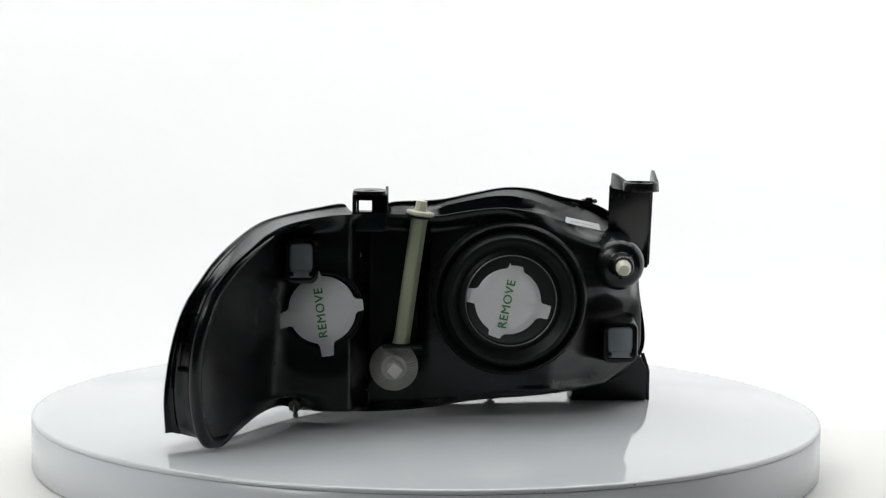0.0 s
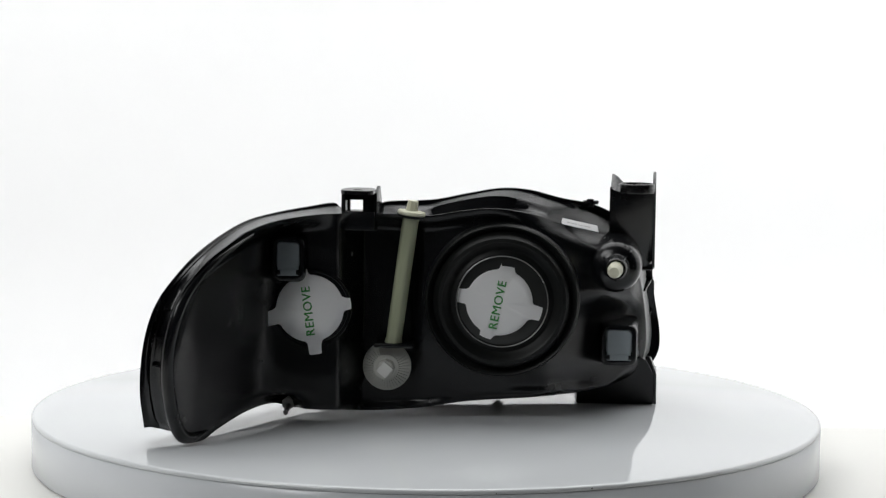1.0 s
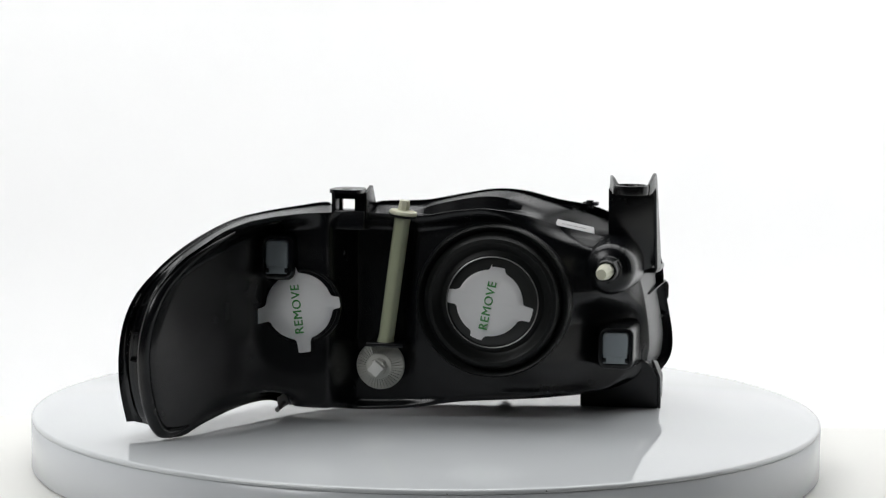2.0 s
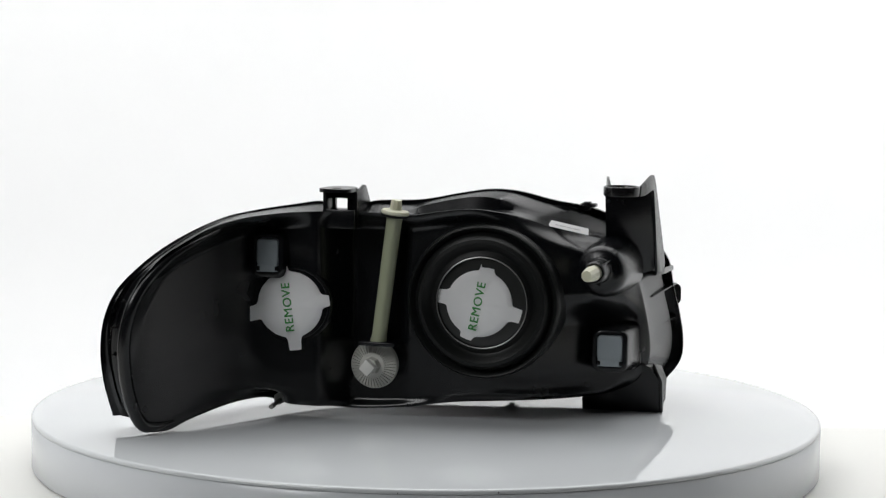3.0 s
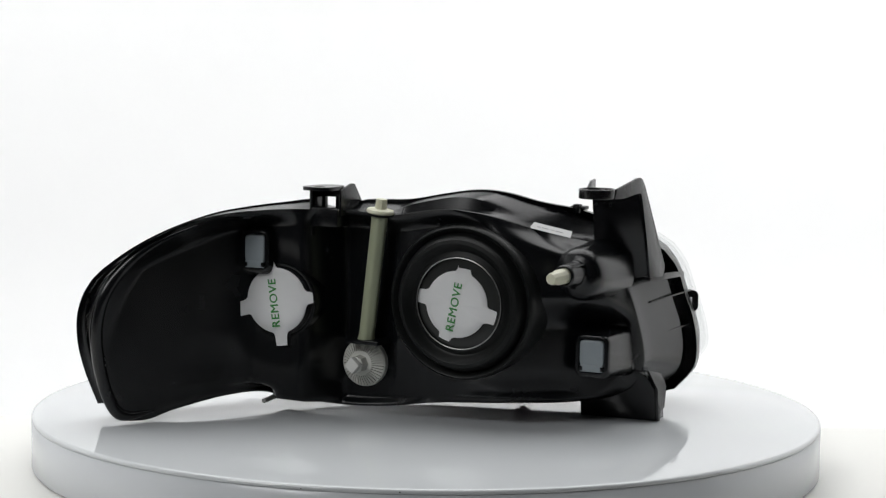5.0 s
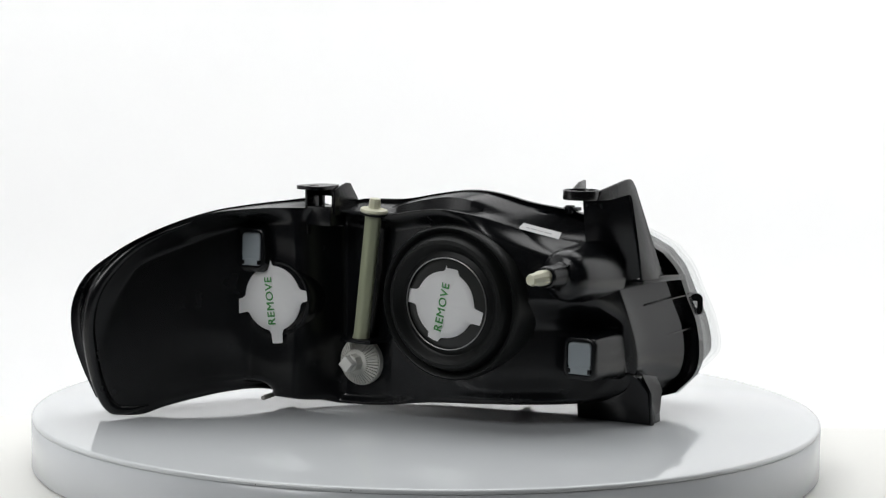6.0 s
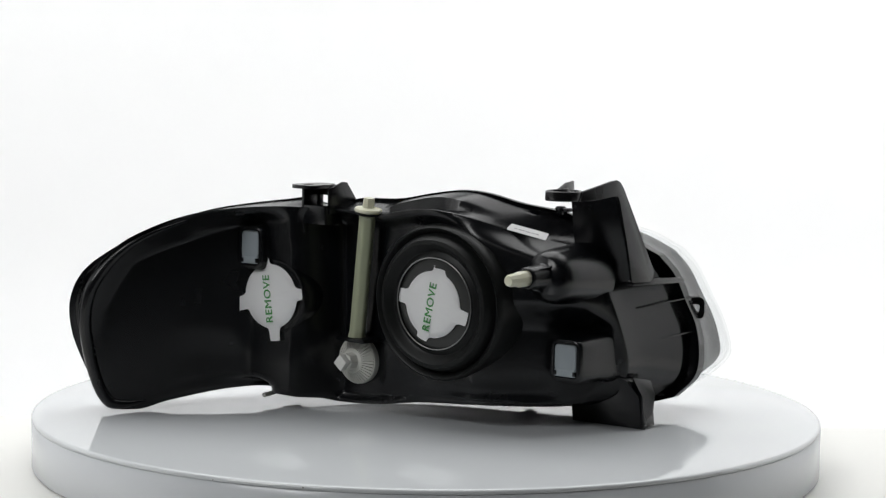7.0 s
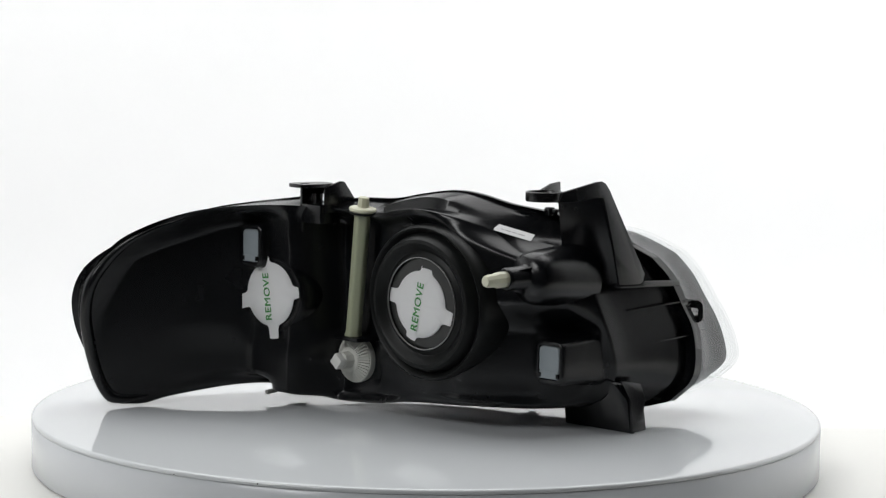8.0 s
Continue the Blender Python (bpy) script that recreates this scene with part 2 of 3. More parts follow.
def rear_depth(x, z):
    """Depth (y) of the housing's rear face."""
    xs = np.linspace(-200, 200, 401)
    def profile(points, values):
        return np.interp(x, xs, np.convolve(np.pad(np.interp(xs, points, values), 6, mode="edge"), np.ones(13) / 13, "valid"))
    left = [-175, -160, -140, -124, -112, -52, 2, 10, 98]
    depth = [-238, -208, -156, -114, -104, -98, -95, -94, -93]
    upper = profile(left + [148, 172], depth + [-72, -44])
    lower = profile(left + [150, 172], depth + [-38, -17])
    y = lower + (upper - lower) * smoothstep(80, 108, z) + 45 * smoothstep(-64, -46, x)
    # recess round the small bulb hole
    d = np.hypot(x + 82, z - 95)
    y = y + 2 * (1 - smoothstep(34, 56, d))
    # raised seat of the boot
    y = y - 8 * (1 - smoothstep(50, 125, np.hypot(x - 65.5, z - 101))) * smoothstep(-10, 4, x)
    # pocket for the locating pin
    y = y + 48 * np.exp(-((x + 111) / 15) ** 2) * (1 - smoothstep(15, 26, z))
    # shallow pressed panel above the foot and a fold under the boot
    y = y + 5 * np.exp(-((z - 30) / 9) ** 2) * smoothstep(60, 90, x) * (1 - smoothstep(125, 150, x))
    y = y - 4 * np.exp(-((x + 128) / 12) ** 2) * smoothstep(40, 70, z)
    return y


def build_housing(lamp):
    top, right = curve(REAR_TOP, TOP_N), curve(REAR_RIGHT, END_N)
    bottom, left = curve(REAR_BOTTOM, TOP_N)[::-1], curve(REAR_LEFT, END_N)[::-1]
    s = np.linspace(0, 1, TOP_N)[:, None, None]
    v = np.linspace(0, 1, END_N)[None, :, None]
    p = (1 - v) * top[:, None] + v * bottom[:, None] + (1 - s) * left[None] + s * right[None]
    p = p - ((1 - s) * (1 - v) * top[0] + s * (1 - v) * top[-1] + (1 - s) * v * bottom[0] + s * v * bottom[-1])
    edge = np.minimum(np.minimum(s[..., 0] * 340, (1 - s[..., 0]) * 340), np.minimum(v[..., 0], 1 - v[..., 0]) * 150)
    w = smoothstep(0, 13, edge)
    p[..., 1] = p[..., 1] * (1 - w) + rear_depth(p[..., 0], p[..., 2]) * w
    bm = bmesh.new()
    g = [[bm.verts.new(p[i, k]) for k in range(END_N)] for i in range(TOP_N)]
    for i in range(TOP_N - 1):
        for k in range(END_N - 1):
            # round openings behind the two bulb seats
            if min(math.hypot(p[i, k, 0] + 82, p[i, k, 2] - 95), math.hypot(p[i, k, 0] - 65.5, p[i, k, 2] - 101)) < 21:
                continue
            bm.faces.new((g[i][k], g[i + 1][k], g[i + 1][k + 1], g[i][k + 1]))
    rim = [g[i][0] for i in range(TOP_N - 1)] + [g[-1][k] for k in range(END_N - 1)] + [g[i][-1] for i in range(TOP_N - 1, 0, -1)] + [g[0][k] for k in range(END_N - 1, 0, -1)]
    rear = loop(REAR_TOP, REAR_RIGHT, REAR_BOTTOM, REAR_LEFT)
    front = loop(FRONT_TOP, FRONT_RIGHT, FRONT_BOTTOM, FRONT_LEFT)
    mid = np.array([0, -40, 95])
    rings = []
    west = smoothstep(95, 150, -front[:, :1])
    east = smoothstep(110, 165, front[:, :1])
    inward = (mid - front) * [1, 0, 1]
    inward = inward / np.linalg.norm(inward, axis=1)[:, None]
    # along the top a wall rises to a ledge below the flange
    upper = (np.arange(len(front)) < TOP_N - 1) * smoothstep(0, 18, front[:, 0]) * (1 - smoothstep(72, 120, front[:, 0]))
    step = 0.28
    for f, deep, pull in ((0.02, 0, 0), (0.08, 9, 0.3), (0.2, 13, 0.6), (0.28, 12, 0.8), (0.34, 12, 0.8), (0.5, 11, 1), (0.6, 9, 1), (0.66, 8, 1), (0.74, 7, 1), (0.77, 5, 5.5), (0.88, 2.5, 5.5), (0.9, 2, 1)):
        r = rear * (1 - f) + front * f
        ledge = front[:, 2] - 4.6 + 4.4 * np.clip((f - step) / (0.9 - step), 0, 1)
        up = smoothstep(step, step + 0.06, f)
        r[:, 2] += upper * (rear[:, 2] + 0.3 + f * (1 - up) + (ledge - rear[:, 2]) * up - r[:, 2])
        rings.append(r + west * [0, deep, 0] + inward * (0.4 + east * pull) * (f > 0.05))
    fwd = np.array([-0.2, 0.98, 0])
    lip = (front - mid) * [0.006, 0, 0.010]
    rings += [front + lip * 0.8 - fwd * (4 + 6 * east), front + lip, front + lip * 0.2 + fwd * 0.6, front - lip * 2.5 + fwd * 0.6]
    prev = rim
    for r in rings:
        cur = [bm.verts.new(q) for q in r]
        n = len(cur)
        for i in range(n):
            bm.faces.new((prev[i], prev[(i + 1) % n], cur[(i + 1) % n], cur[i]))
        prev = cur
    part("housing", bm, BLACK, lamp, "black moulded plastic rear housing", sharp=50)
    # rounded lip along the outer end
    path = curve([(-150, -184, 8), (-156, -200, 6.4), (-161.5, -210, 7.5), (-165, -215, 13), (-167.6, -219, 22), (-169.4, -223, 34), (-170.6, -228, 54),
                  (-168.6, -233, 79), (-163, -232, 103), (-156, -223, 121), (-143, -211, 138), (-130, -193, 150), (-118, -169, 159)], 90)
    bm = bmesh.new()
    rings = []
    for k, q in enumerate(path):
        q = q + [0, 2.5, 0]
        d = Vector(path[min(k + 1, 89)] - path[max(k - 1, 0)]).normalized()
        side = d.cross(Vector((0, 1, 0))).normalized()
        out = d.cross(side)
        u = k / 89
        r = 5.2 * min(1, 0.2 + 6 * u) * (1 - 0.75 * smoothstep(0.55, 1.0, u))
        rings.append([Vector(q) + (side * math.cos(a) + out * math.sin(a)) * float(r) for a in [2 * math.pi * i / 14 for i in range(14)]])
    loft(bm, rings, True, True, True)
    part("edge_lip", bm, BLACK, lamp)
    return front


def build_lens(lamp, front):
    mid = np.array([0, -20, 92])
    fwd = np.stack([np.interp(front[:, 0], [-197, 60, 190], [0.34, -0.1, -0.24]), np.full(len(front), 0.95), np.zeros(len(front))], 1)
    fwd *= 1 - smoothstep(90, 150, front[:, :1]) * (1 - np.interp(front[:, 2:], [40, 80, 125], [1.06, 0.82, 0.70]))
    drop = 0.22 * np.clip((front[:, 2] - 80) / 95, 0, 1) * (1 - 1.15 * smoothstep(110, 175, front[:, 0]))

    rise = 0.26 * np.clip((62 - front[:, 2]) / 45, 0, 1) * (1 - 0.75 * smoothstep(110, 175, front[:, 0]))

    def rings(depth, inset, steps):
        out = []
        base = mid + (front - mid) * (1 - inset)
        for d, k in steps:
            centre = mid + np.array([-10, 95 + depth * (d - 1), -6])
            r = base + fwd * depth * d
            r[:, 2] += (rise - drop) * depth * d
            out.append(r + (centre - r) * k)
        return out
    steps = ((0.02, 0.0), (0.5, 0.002), (0.9, 0.006), (1.0, 0.02), (1.04, 0.06), (1.09, 0.2), (1.15, 0.45), (1.2, 0.75), (1.22, 0.97))
    bm = bmesh.new()
    loft(bm, rings(86, 0.008, steps), True, False, True)
    lens = part("lens", bm, LENS, lamp, "clear polycarbonate front lens")
    solid = lens.modifiers.new("thickness", "SOLIDIFY")
    solid.thickness, solid.offset = 0.0025, -1
    lens.visible_shadow = False
    bm = bmesh.new()
    loft(bm, rings(70, 0.02, ((0.02, 0.0), (0.6, 0.01), (0.98, 0.022), (1.0, 0.05), (0.95, 0.07))), True)
    bezel = part("bezel", bm, BEZEL, lamp, "grey inner bezel behind the lens")
    bm = bmesh.new()
    loft(bm, rings(70, 0.02, ((0.95, 0.072), (0.9, 0.16), (0.86, 0.24))), True)
    part("reflector", bm, CHROME, bezel, "bright inner reflector surround")


def sticker(lamp, name, centre, turn_z, radius, tabs, text_turn, size):
    """A thin film disc with pull tabs and one printed word."""
    bm = bmesh.new()
    outline = []
    for k in range(120):
        a = 2 * math.pi * k / 120
        r = radius
        for ang, reach, half in tabs:
            off = (a - radians(ang) + math.pi) % (2 * math.pi) - math.pi
            side = abs(math.sin(off)) * radius
            if abs(off) < 0.6 and side < half + 3:
                r = max(r, radius + (reach - radius) * (1 if side < half else max(0, 1 - (side - half) / 3) ** 2 * 0.35))
        outline.append((r * math.cos(a), r * math.sin(a)))
    rings = []
    for f, lift in ((1.0, 0.0), (0.985, -0.5), (0.8, -0.9), (0.5, -1.8), (0.2, -2.2)):
        rings.append([(x * f, lift if math.hypot(x, y) * f <= radius + 0.1 else 0.0, y * f) for x, y in outline])
    back = [[(x, y + 0.3, z) for x, y, z in rings[0]]]
    loft(bm, back + rings, True, True, True)
    m = Matrix.Translation(centre) @ Matrix.Rotation(radians(turn_z), 4, "Z")
    bmesh.ops.transform(bm, matrix=m, verts=bm.verts)
    ob = part(name, bm, PAPER, lamp, "white film sticker with pull tabs and green word REMOVE", sharp=60)
    cu = bpy.data.curves.new("lettering", "FONT")
    cu.body, cu.size, cu.align_x, cu.align_y, cu.extrude, cu.offset = "REMOVE", size, "CENTER", "CENTER", 0.05, 0.0
    cu.space_character = 1.1
    tmp = bpy.data.objects.new("lettering_curve", cu)
    scene.collection.objects.link(tmp)
    bpy.context.view_layer.update()
    me = bpy.data.meshes.new_from_object(tmp.evaluated_get(bpy.context.evaluated_depsgraph_get()))
    bpy.data.objects.remove(tmp)
    basis = Matrix(((0, -1, 0, 0), (0, 0, -1, 0), (1, 0, 0, 0), (0, 0, 0, 1)))
    # heavier strokes: the word printed twice, a little apart
    bm = bmesh.new()
    bm.from_mesh(me)
    twin = bmesh.ops.duplicate(bm, geom=bm.verts[:] + bm.edges[:] + bm.faces[:])["geom"]
    for v in twin:
        if isinstance(v, bmesh.types.BMVert):
            v.co += Vector((0.3, 0.18, 0.02))
    bm.to_mesh(me)
    bm.free()
    spin = Matrix.Rotation(radians(text_turn), 4, "Y")
    tm = m @ Matrix.Translation((-1.0, -2.5, -2.2)) @ spin @ basis
    me.transform(Matrix.Scale(0.001, 4) @ tm)
    me.materials.clear()
    me.materials.append(GREENINK)
    letters = new("lettering", me)
    letters.parent = ob
    letters["label"] = "green printed word REMOVE"
    return ob


def build_boot(lamp):
    c = (65.5, 0, 101)
    ax = (0.085, -1, -0.03)
    o = Vector(c) + Vector((0, -42, 0))
    prof = [(64.5, -12), (63.6, 8), (63.2, 17), (62.4, 21.4), (60.8, 23), (59.2, 22.2), (57.8, 19.2), (56.4, 18.2), (55.2, 20), (53.8, 25), (51.6, 28), (48.8, 28.6), (46.2, 26.8), (43.8, 23.4),
            (41.8, 22.4), (40, 23.4), (38.5, 24.6), (36.9, 24.6), (36.4, 23), (36, 21), (20, 20.5)]
    boot = part("rubber_boot", lathe(prof, o, ax, 96, cap=False), RUBBER, lamp, "ribbed black rubber dust boot")
    a = Vector(ax).normalized()
    ring = [(37.0 + 0.55 * math.cos(k * math.pi / 4), 25.6 + 0.55 * math.sin(k * math.pi / 4)) for k in range(9)]
    part("retaining_ring", lathe(ring, o, ax, 96, cap=False), STEEL, boot, "thin bright metal ring")
    part("bulb_holder", lathe([(20, 20.8), (20, 22.6), (35.6, 23.4), (36.3, 23.2), (36.3, 21.4)], o, ax, 64, cap=False), DARKDISC, boot)
    sticker(lamp, "sticker", (65.2, -66, 99.3), 5, 27, ((170, 35, 5), (77, 35, 5), (344, 35.5, 5), (250, 31, 5)), 11, 9.9)


def build_small_bulb_hole(lamp):
    o = Vector((-82, -98, 95))
    part("bulb_collar", lathe([(31.5, -24), (31.5, 1), (30.5, 2.2), (29, 2.2), (28.5, 2), (28, 1.5), (18, 2.5), (18, -6)], o, (0.14, -1, 0), 72, cap=False), BLACK, lamp)
    sticker(lamp, "sticker", (-83.5, -103, 95), 8, 27, ((194, 37, 5), (98, 33, 1.5), (8, 33, 4.5), (278, 37.5, 4.5)), -7, 9.9)


def build_adjuster(lamp):
    a, b = Vector((-21.2, -64, 62)), Vector((-7.0, -66.6, 171))
    bm = bmesh.new()
    q = (b - a).to_track_quat("Z", "X").to_matrix()
    L = (b - a).length
    rings = []
    for h, r in ((0, 7.4), (3, 6.9), (6, 6.3), (L - 8, 6.5), (L - 4, 7.2), (L, 7.8)):
        rings.append([a + q @ Vector((r * (1 + 0.05 * math.cos(6 * t)) * math.cos(t), r * (1 + 0.05 * math.cos(6 * t)) * math.sin(t), h))
                      for t in [2 * math.pi * (k + 0.5) / 24 for k in range(24)]])
    loft(bm, rings, True, True, True)
    tube = part("adjuster_tube", bm, IVORY, lamp, "ivory nylon height adjuster shaft cover", sharp=30)
    part("collar", lathe([(10.6, -2.4), (11.4, -1.5), (11.4, 0), (10.8, 0.8), (5, 1.5)], b, b - a, 48), CREAM, tube)
    part("seal", lathe([(10, -4.5), (11.2, -4), (11.2, -2.6), (10, -2.5)], b, b - a, 48), RUBBER, tube, "black rubber washer")
    bm = bmesh.new()
    rod(bm, b, b + (b - a).normalized() * 9.5, 5.2, 8, 4.4)
    part("shaft_end", bm, CREAM, tube)
    bm = bmesh.new()
    box(bm, (-36, -74, 60.5), (-4, -50, 64), 1)
    part("tube_bracket", bm, BLACK, lamp)
    # bevel gear with radial teeth and a square drive
    c = Vector((-27, -58, 43))
    ax = Vector((0.05, -1, 0))
    gear = part("bevel_gear", lathe([(19.4, -7), (20, -3), (19.8, -0.6), (19.2, -0.2), (18.6, -1.8), (11, 2.6), (10.4, 5.6), (9.5, 6.0), (3, 6.0)], c, ax, 72), GEARGREY, lamp, "grey-white nylon bevel gear wheel")
    qa = ax.normalized().to_track_quat("Z", "X").to_matrix()
    for k in range(40):
        t = 2 * math.pi * k / 40
        bm = bmesh.new()
        d, s = Vector((math.cos(t), math.sin(t), 0)), Vector((-math.sin(t), math.cos(t), 0))
        pts = [d * 19.3 + s * 1.05, d * 19.3 - s * 1.05, d * 10.2 - s * 0.52, d * 10.2 + s * 0.52]
        lift = [-3.0, -3.0, 2.0, 2.0]
        lo = [bm.verts.new(c + qa @ (p + Vector((0, 0, h)))) for p, h in zip(pts, lift)]
        hi = [bm.verts.new(c + qa @ (p * 0.995 + Vector((0, 0, h + 3.6)))) for p, h in zip(pts, lift)]
        bm.faces.new(hi)
        for i in range(4):
            bm.faces.new((lo[i], lo[(i + 1) % 4], hi[(i + 1) % 4], hi[i]))
        part("tooth", bm, GEARGREY, gear, smooth=False)
    part("hub", lathe([(8.2, 4.5), (7.6, 6), (7.0, 14), (5.5, 15), (2, 15)], c, ax, 8), GEARGREY, gear)
    bm = bmesh.new()
    m = Matrix.Translation(c) @ qa.to_4x4() @ Matrix.Rotation(radians(50), 4, "Z")
    box(bm, (-5, -5, 12), (5, 5, 21), 0.7, m)
    part("square_drive", bm, DRIVE, gear, "pale square drive end")


def rounded_frame(x0, x1, z0, z1, r, y, n=6):
    out = []
    for cx, cz, a0 in ((x1 - r, z1 - r, 0), (x0 + r, z1 - r, 90), (x0 + r, z0 + r, 180), (x1 - r, z0 + r, 270)):
        for k in range(n + 1):
            a = radians(a0 + 90 * k / n)
            out.append((cx + r * math.cos(a), y, cz + r * math.sin(a)))
    return out


def build_socket(lamp, x0, x1, z0, z1, y_mouth, y_back, turn):
    """An oblong connector socket with a pale plug pressed into it."""
    bm = bmesh.new()
    w = 4.2
    rings = [rounded_frame(x0 - w - g, x1 + w + g, z0 - w - g, z1 + w + g, 7, y) for y, g in ((y_back, 4.5), (y_back * 0.5 + y_mouth * 0.5, 1.4), (y_mouth + 4, 0.4), (y_mouth + 1.6, 0.0), (y_mouth + 0.4, -0.6), (y_mouth, -1.6))]
    rings += [rounded_frame(x0 - 0.5, x1 + 0.5, z0 - 0.5, z1 + 0.5, 3, y) for y in (y_mouth, y_mouth + 8)]
    loft(bm, rings, True, False, True)
    m = Matrix.Translation(((x0 + x1) / 2, y_mouth, 0)) @ Matrix.Rotation(radians(turn), 4, "Z") @ Matrix.Translation((-(x0 + x1) / 2, -y_mouth, 0))
    bmesh.ops.transform(bm, matrix=m, verts=bm.verts)
    sock = part("connector_socket", bm, BLACK, lamp)
    bm = bmesh.new()
    loft(bm, [rounded_frame(x0 + g, x1 - g, z0 + 5, z1 - g, 4 - g, y_mouth + d) for d, g in ((8, 0), (1.0, 0), (0.2, 0.6), (0.0, 1.2))], True, True, True)
    box(bm, (x0 + 0.6, y_mouth - 0.5, z0 + 0.4), (x1 - 0.6, y_mouth + 6, z0 + 6), 0.5)
    bmesh.ops.transform(bm, matrix=m, verts=bm.verts)
    plug = part("plug", bm, PLUG, sock, "pale blue-grey plastic plug")
    for px in (x0 + 0.4, x1 - 2.6):
        bm = bmesh.new()
        box(bm, (px, y_mouth - 0.9, z0 + 1.2), (px + 2.6, y_mouth + 2, z0 + 5.0), 0.3, m)
        part("latch", bm, BLACK, plug)


def build_bracket(lamp):
    # upper mounting bracket: upright plate, gusset, two arms and a cup
    bm = bmesh.new()
    prism(bm, [(151, 6, 150), (151, 0, 190), (155, 1.2, 191), (186.5, 12.5, 191), (186.5, 34, 126), (184, 37, 121), (174, 33, 118), (160, 22, 128)], (-0.8, 3.0, 0), 0.8)
    br = part("mounting_bracket", bm, BLACK, lamp, "black plastic upper mounting bracket")
    bm = bmesh.new()
    outline = [(-31, 196), (6, 202.4), (12, 202.8), (16, 201), (20, 196), (40, 164), (63, 127), (60, 119), (34, 120), (27, 148), (16, 184), (13.5, 190), (9, 191), (-20, 188), (-36, 188)]
    prism(bm, [(188.6, y, z) for y, z in outline], (-2.4, 0, 0), 0.5)
    part("side_frame", bm, BLACK, br)
    bm = bmesh.new()
    prism(bm, [(161, -30, 196), (155, -12, 200), (152, 0, 201), (151, 2, 188), (160, -29, 188)], (2.2, 0.4, 0))
    part("arm", bm, BLACK, br)
    part("cup", lathe([(13.4, -7.6), (14.2, -7.6), (14.6, -6.6), (14.6, -0.6), (14, 0), (13, 0), (12.4, -0.8), (12.2, -7), (12.6, -7.6), (13.4, -7.6)], (173.3, -36, 196), (0, 0, 1), 40, cap=False), GLOSSY, br)


def build_tab(lamp):
    # upper mounting ear with a bolt hole
    c = Vector((-47, -96, 187.3))
    bm = bmesh.new()
    n = 28
    outer, inner = [], []
    for k in range(n):
        a = 2 * math.pi * k / n
        ca, sa = math.cos(a), math.sin(a)
        o = Vector((13.2 * math.copysign(abs(ca) ** 0.6, ca), 10.5 * math.copysign(abs(sa) ** 0.7, sa), 0))
        if sa > 0:
            o.y *= 2.4
        outer.append(c + o)
        inner.append(c + Vector((4.2 * math.cos(a), 4.2 * math.sin(a), 0)))
    up = Vector((0, 0, 3))
    loft(bm, [inner, outer, [p + up for p in outer], [p + up for p in inner], inner], True)
    ear = part("mounting_ear", bm, BLACK, lamp, "black mounting ear with bolt hole")
    bm = bmesh.new()
    prism(bm, [(-35, -86, 187), (-35, -70, 192), (-35, -65, 191.5), (-35, -53, 176), (-35, -51, 166), (-35, -86, 166)], (2.2, 0, 0))
    part("ear_wall", bm, BLACK, ear)
    # thin wall with a small window, and a rib at its outer side
    for x0, x1 in ((-60, -56.4), (-46, -34)):
        bm = bmesh.new()
        box(bm, (x0, -74, 156), (x1, -69, 188.5), 0.6)
        part("ear_post", bm, BLACK, ear)
    bm = bmesh.new()
    box(bm, (-60.4, -74.6, 180.5), (-34, -68.6, 188), 0.6)
    part("ear_beam", bm, BLACK, ear)
    bm = bmesh.new()
    box(bm, (-60.4, -90, 157), (-34, -70, 172.5), 1)
    part("ear_base", bm, BLACK, ear)
    bm = bmesh.new()
    prism(bm, [(-61, -90, 188), (-61, -90, 149), (-61, -84, 149), (-61, -76, 158), (-61, -68, 162), (-61, -68, 188)], (3.2, 0, 0), 0.6)
    part("ear_rib", bm, BLACK, ear)


def build_top_details(lamp):
    bm = bmesh.new()
    prism(bm, [(98, -44, 166.5), (99, -14, 182.5), (99, -13, 178), (98, -43, 163)], (1.6, 0, 0), 0.3)
    part("rib", bm, BLACK, lamp)
    bm = bmesh.new()
    box(bm, (50, 66, 5.5), (60, 76, 9.5), 0.8)
    box(bm, (53, 68, 3.5), (57, 74, 6.5), 0.6)
    part("bottom_clip", bm, BLACK, lamp)
    bm = bmesh.new()
    box(bm, (128, 8, 174.5), (141, 16, 177.5), 0.8)
    box(bm, (131, 6, 172), (137, 12, 179), 0.8)
    part("top_clip", bm, BLACK, lamp)
    for z, y, x in ((62, -222, -176), (84, -226, -174), (106, -224, -170)):
        bm = bmesh.new()
        prism(bm, [(x, y + 2, z), (x - 8, y + 2, z + 1), (x - 8, y + 12, z + 1), (x, y + 12, z)], (0, 0, 1.8), 0.3)
        part("rib", bm, BLACK, lamp)


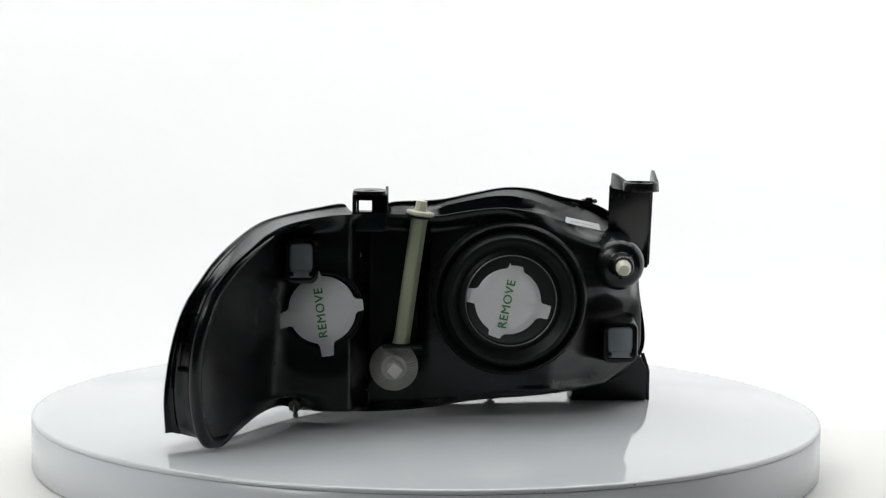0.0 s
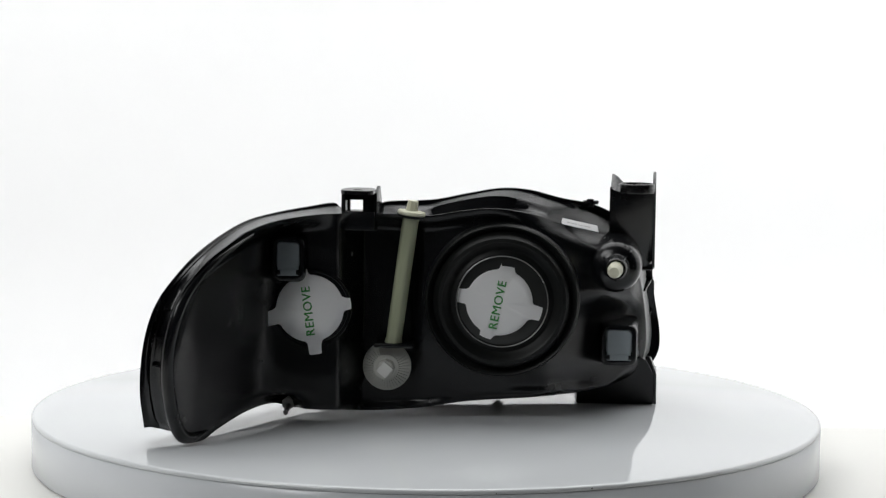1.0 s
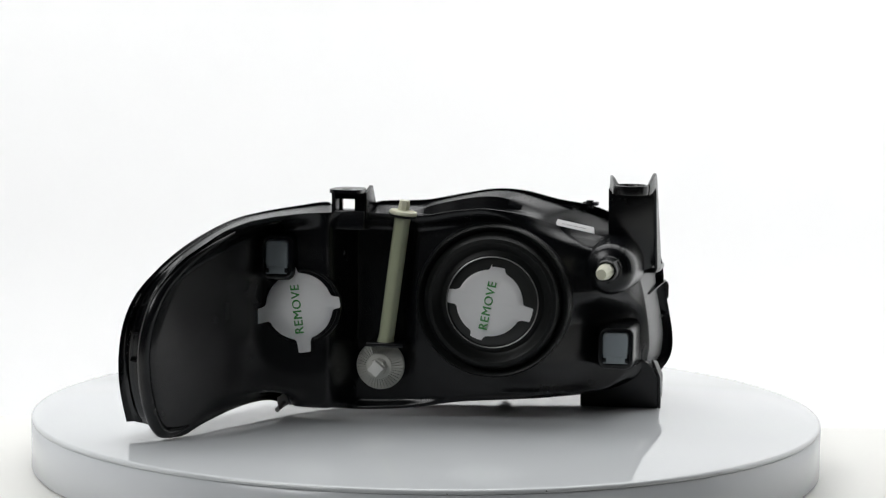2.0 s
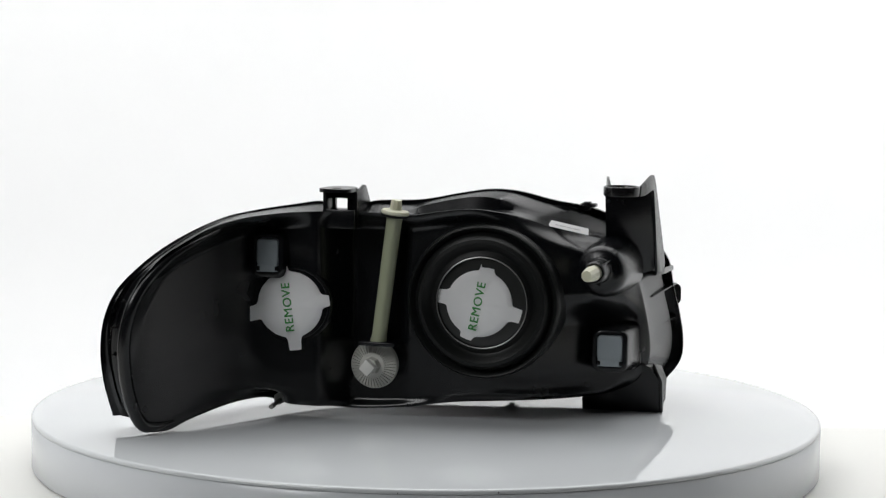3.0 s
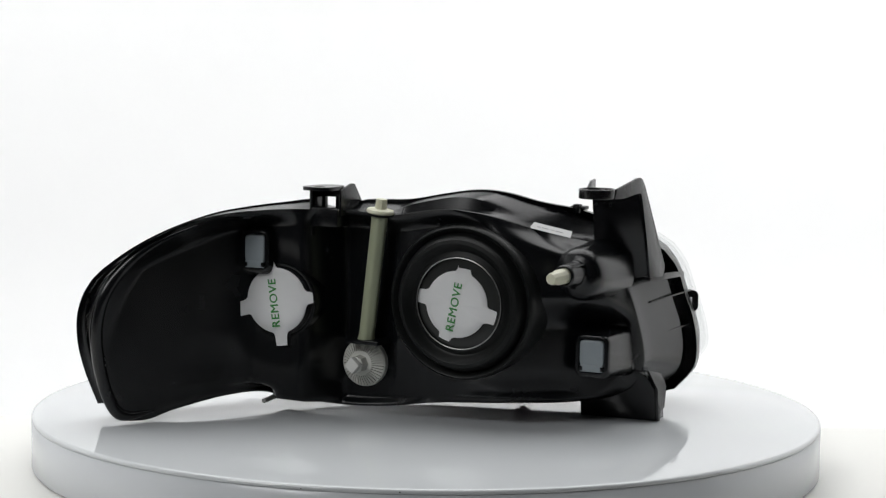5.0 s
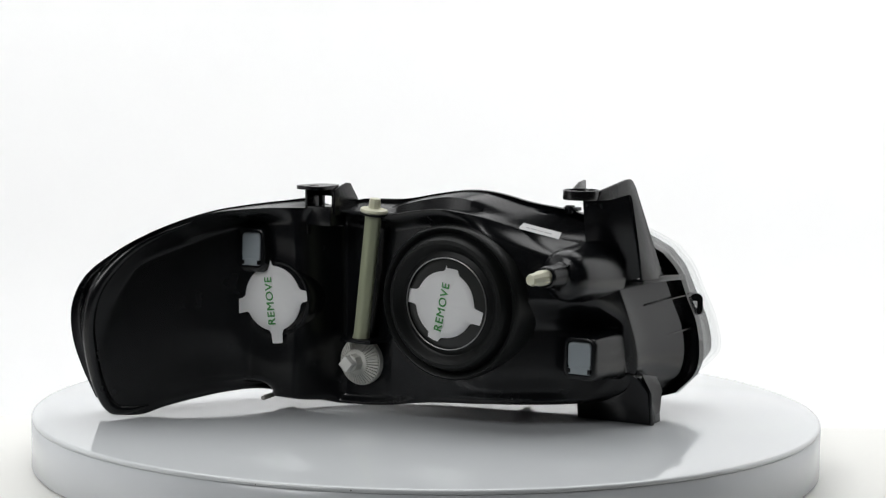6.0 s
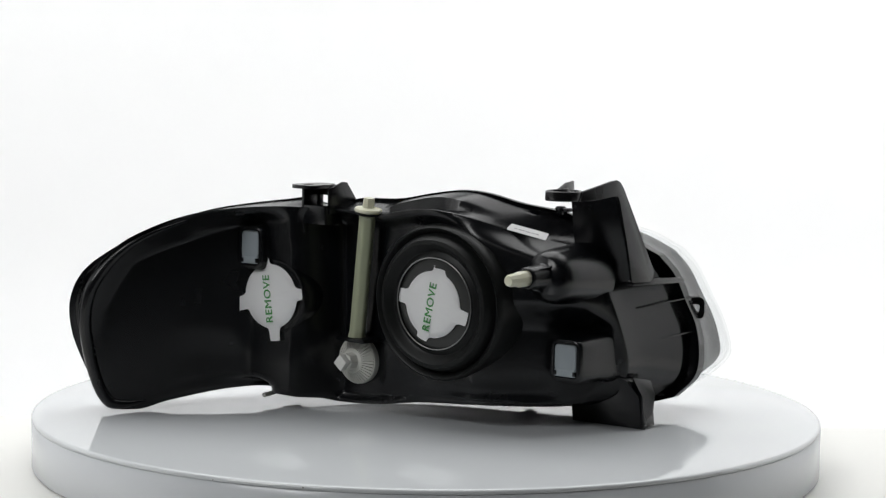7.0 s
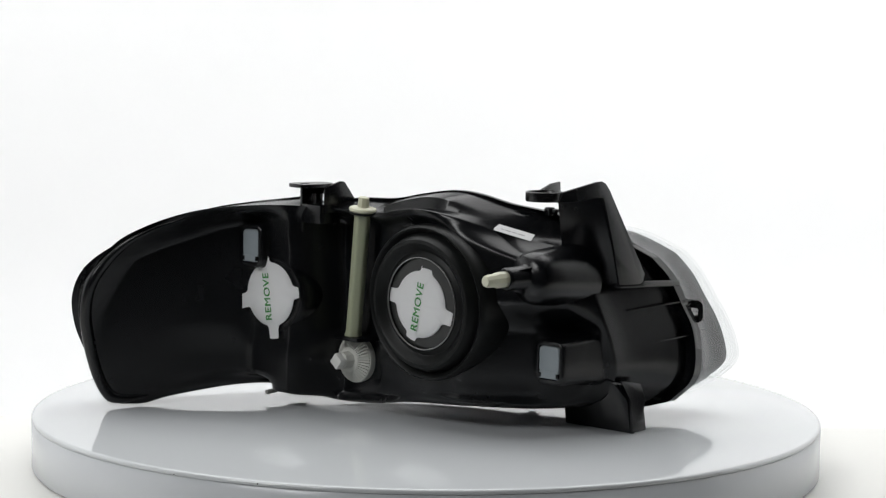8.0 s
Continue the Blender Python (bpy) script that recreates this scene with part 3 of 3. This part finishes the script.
def build_right_end(lamp):
    # lower foot with a chamfered end plate
    bm = bmesh.new()
    prism(bm, [(125, 41, 0.2), (125, 39, 13), (150, 34, 30), (178, 32, 44), (184, 36, 40), (190, 44, 28), (190.5, 48, 0.2)], (-3, 22, 0), 0.8)
    foot = part("lower_foot", bm, BLACK, lamp, "black lower support foot")
    bm = bmesh.new()
    prism(bm, [(184.5, 40, 43), (190.5, 46, 27), (190.5, 47.5, 0.2), (190.5, 51, 0.2), (190.5, 51.5, 9), (190.5, 60, 10), (190.5, 63, 28), (185.5, 62, 39)], (2.2, 0, 0), 0.6)
    part("end_plate", bm, BLACK, foot)
    # clip loop on the flange
    bm = bmesh.new()
    o = (182, 130, 82)
    outer = rounded_frame(-7.5, 7.5, 0, 18, 4.5, 0, 4)
    inner = rounded_frame(-2.6, 3.2, 5.5, 12, 1.2, 0, 4)
    m = Matrix.Translation(o) @ Matrix.Rotation(radians(35), 4, "Z")
    rings = [[m @ Vector(p) for p in inner], [m @ Vector(p) for p in outer], [m @ Vector((p[0], 6, p[2])) for p in outer], [m @ Vector((p[0], 6, p[2])) for p in inner]]
    loft(bm, rings + rings[:1], True)
    part("clip_loop", bm, BLACK, lamp, "small black retaining clip loop")
    # shelf that carries the bracket on the side wall
    bm = bmesh.new()
    prism(bm, [(170, 34, 117), (187.5, 36, 117), (188.8, 62, 116.5), (186.5, 108, 114), (176, 108, 114)], (0, 0.5, 5), 1.4)
    part("shelf", bm, BLACK, lamp)
    # stiffening ribs on the side wall
    for z0, z1 in ((97, 101), (68, 72)):
        bm = bmesh.new()
        prism(bm, [(176, 52, z0), (181.2, 52, z0), (187.4, 120, z1), (181, 120, z1)], (0, 0, 1.4), 0.3)
        part("rib", bm, BLACK, lamp)


def build_peg(lamp):
    base, tip = Vector((158.4, -63, 128.3)), Vector((157.5, -82, 127.8))
    d = (tip - base).normalized()
    bm = bmesh.new()
    rings = []
    for y, cx, cz, r in ((24, 154, 124, 25), (0, 155.5, 125.5, 23.4), (-15, 156.5, 126.5, 22.4), (-28, 157, 127, 21.6), (-34, 157.3, 127.3, 20.4), (-38, 157.6, 127.6, 18.2), (-40.5, 157.9, 127.9, 15), (-41.5, 158.2, 128.1, 11.5), (-42.5, 158.4, 128.2, 10), (-44, 158.4, 128.3, 9.5),
                         (-60, 158.4, 128.3, 9.0), (-62, 158.4, 128.3, 8.6), (-62.8, 158.4, 128.3, 7.8), (-62.6, 158.4, 128.3, 6.8), (-58, 158.4, 128.3, 6.6)):
        swell = 1 + 0.12 * smoothstep(-34, 24, y)
        rings.append([(cx + r * math.cos(a), y, cz + r * math.sin(a) * (swell if math.sin(a) > 0 else 1)) for a in [2 * math.pi * k / 48 for k in range(48)]])
    loft(bm, rings, True, False, True)
    part("peg_boss", bm, BLACK, lamp)
    # three small webs hold the collar
    for ang in (42, 140, 265):
        a = radians(ang)
        d2 = Vector((math.cos(a), 0, math.sin(a)))
        o = Vector((158.2, 0, 128.2))
        bm = bmesh.new()
        prism(bm, [o + d2 * 8 + Vector((0, -57, 0)), o + d2 * 9.4 + Vector((0, -54, 0)), o + d2 * 13 + Vector((0, -40, 0)), o + d2 * 8 + Vector((0, -36, 0))], d2.cross(Vector((0, 1, 0))) * 1.4, 0.3)
        part("web", bm, BLACK, lamp)
    L = (tip - base).length
    peg = part("adjuster_peg", lathe([(6.2, -4), (6.3, L * 0.4), (5.2, L * 0.52), (5.1, L * 0.86), (4.2, L), (1, L)], base, d, 10), CREAM, lamp, "cream nylon adjuster peg", sharp=30)
    return peg


def build_label(lamp):
    u = Vector((33, 14, -8)).normalized()
    n = u.cross(Vector((-0.1, 0.8, 0.6))).normalized()
    v = n.cross(u).normalized()
    a = Vector((109, -33.5, 161.5)) + n * 0.6
    bm = bmesh.new()
    prism(bm, [a, a + u * 37, a + u * 37 + v * 7.5, a + v * 7.5], n * 0.3, 0)
    lab = part("part_label", bm, LABEL, lamp, "white paper label with tiny print", smooth=False)
    for x0, w, h in ((9, 3, 0.6), (13, 5, 0.7), (19, 4, 0.6), (24, 6, 0.7)):
        bm = bmesh.new()
        p = a + u * x0 + v * 3.0 + n * 0.32
        prism(bm, [p, p + u * w, p + u * w + v * h, p + v * h], n * 0.1, 0)
        part("print_bar", bm, INK, lab, smooth=False)


def build_screw(lamp):
    bm = bmesh.new()
    rod(bm, (-108, -50, 10.5), (-105, -90, 7.5), 2.0, 14)
    s = part("locating_pin", bm, ZINC, lamp, "small dull metal locating pin")
    bm = bmesh.new()
    rod(bm, (-107.8, -46, 11.4), (-107.4, -66, 10.6), 5.6, 6, 5.4)
    part("hex_nut", bm, ZINC, s)


def build_headlight():
    lamp = new("headlight")
    tagged(lamp, "black car headlight unit lying with its back to view", "headlight")
    front = build_housing(lamp)
    build_lens(lamp, front)
    build_boot(lamp)
    build_small_bulb_hole(lamp)
    build_adjuster(lamp)
    build_socket(lamp, 151, 172, 46.5, 72.5, -16, 34, 4)
    build_socket(lamp, -109, -91, 121.5, 149, -112, -98, 8)
    build_bracket(lamp)
    build_tab(lamp)
    build_top_details(lamp)
    build_right_end(lamp)
    build_peg(lamp)
    build_label(lamp)
    build_screw(lamp)
    return lamp


build_setting()
turntable = build_turntable()
headlight = build_headlight()


def motions():
    rows = [(t / 2, pose(0, 0, 0, 0, 0, -6.008 * t / 2)) for t in range(17)]
    walk(turntable, rows)
    walk(headlight, rows)


motions()
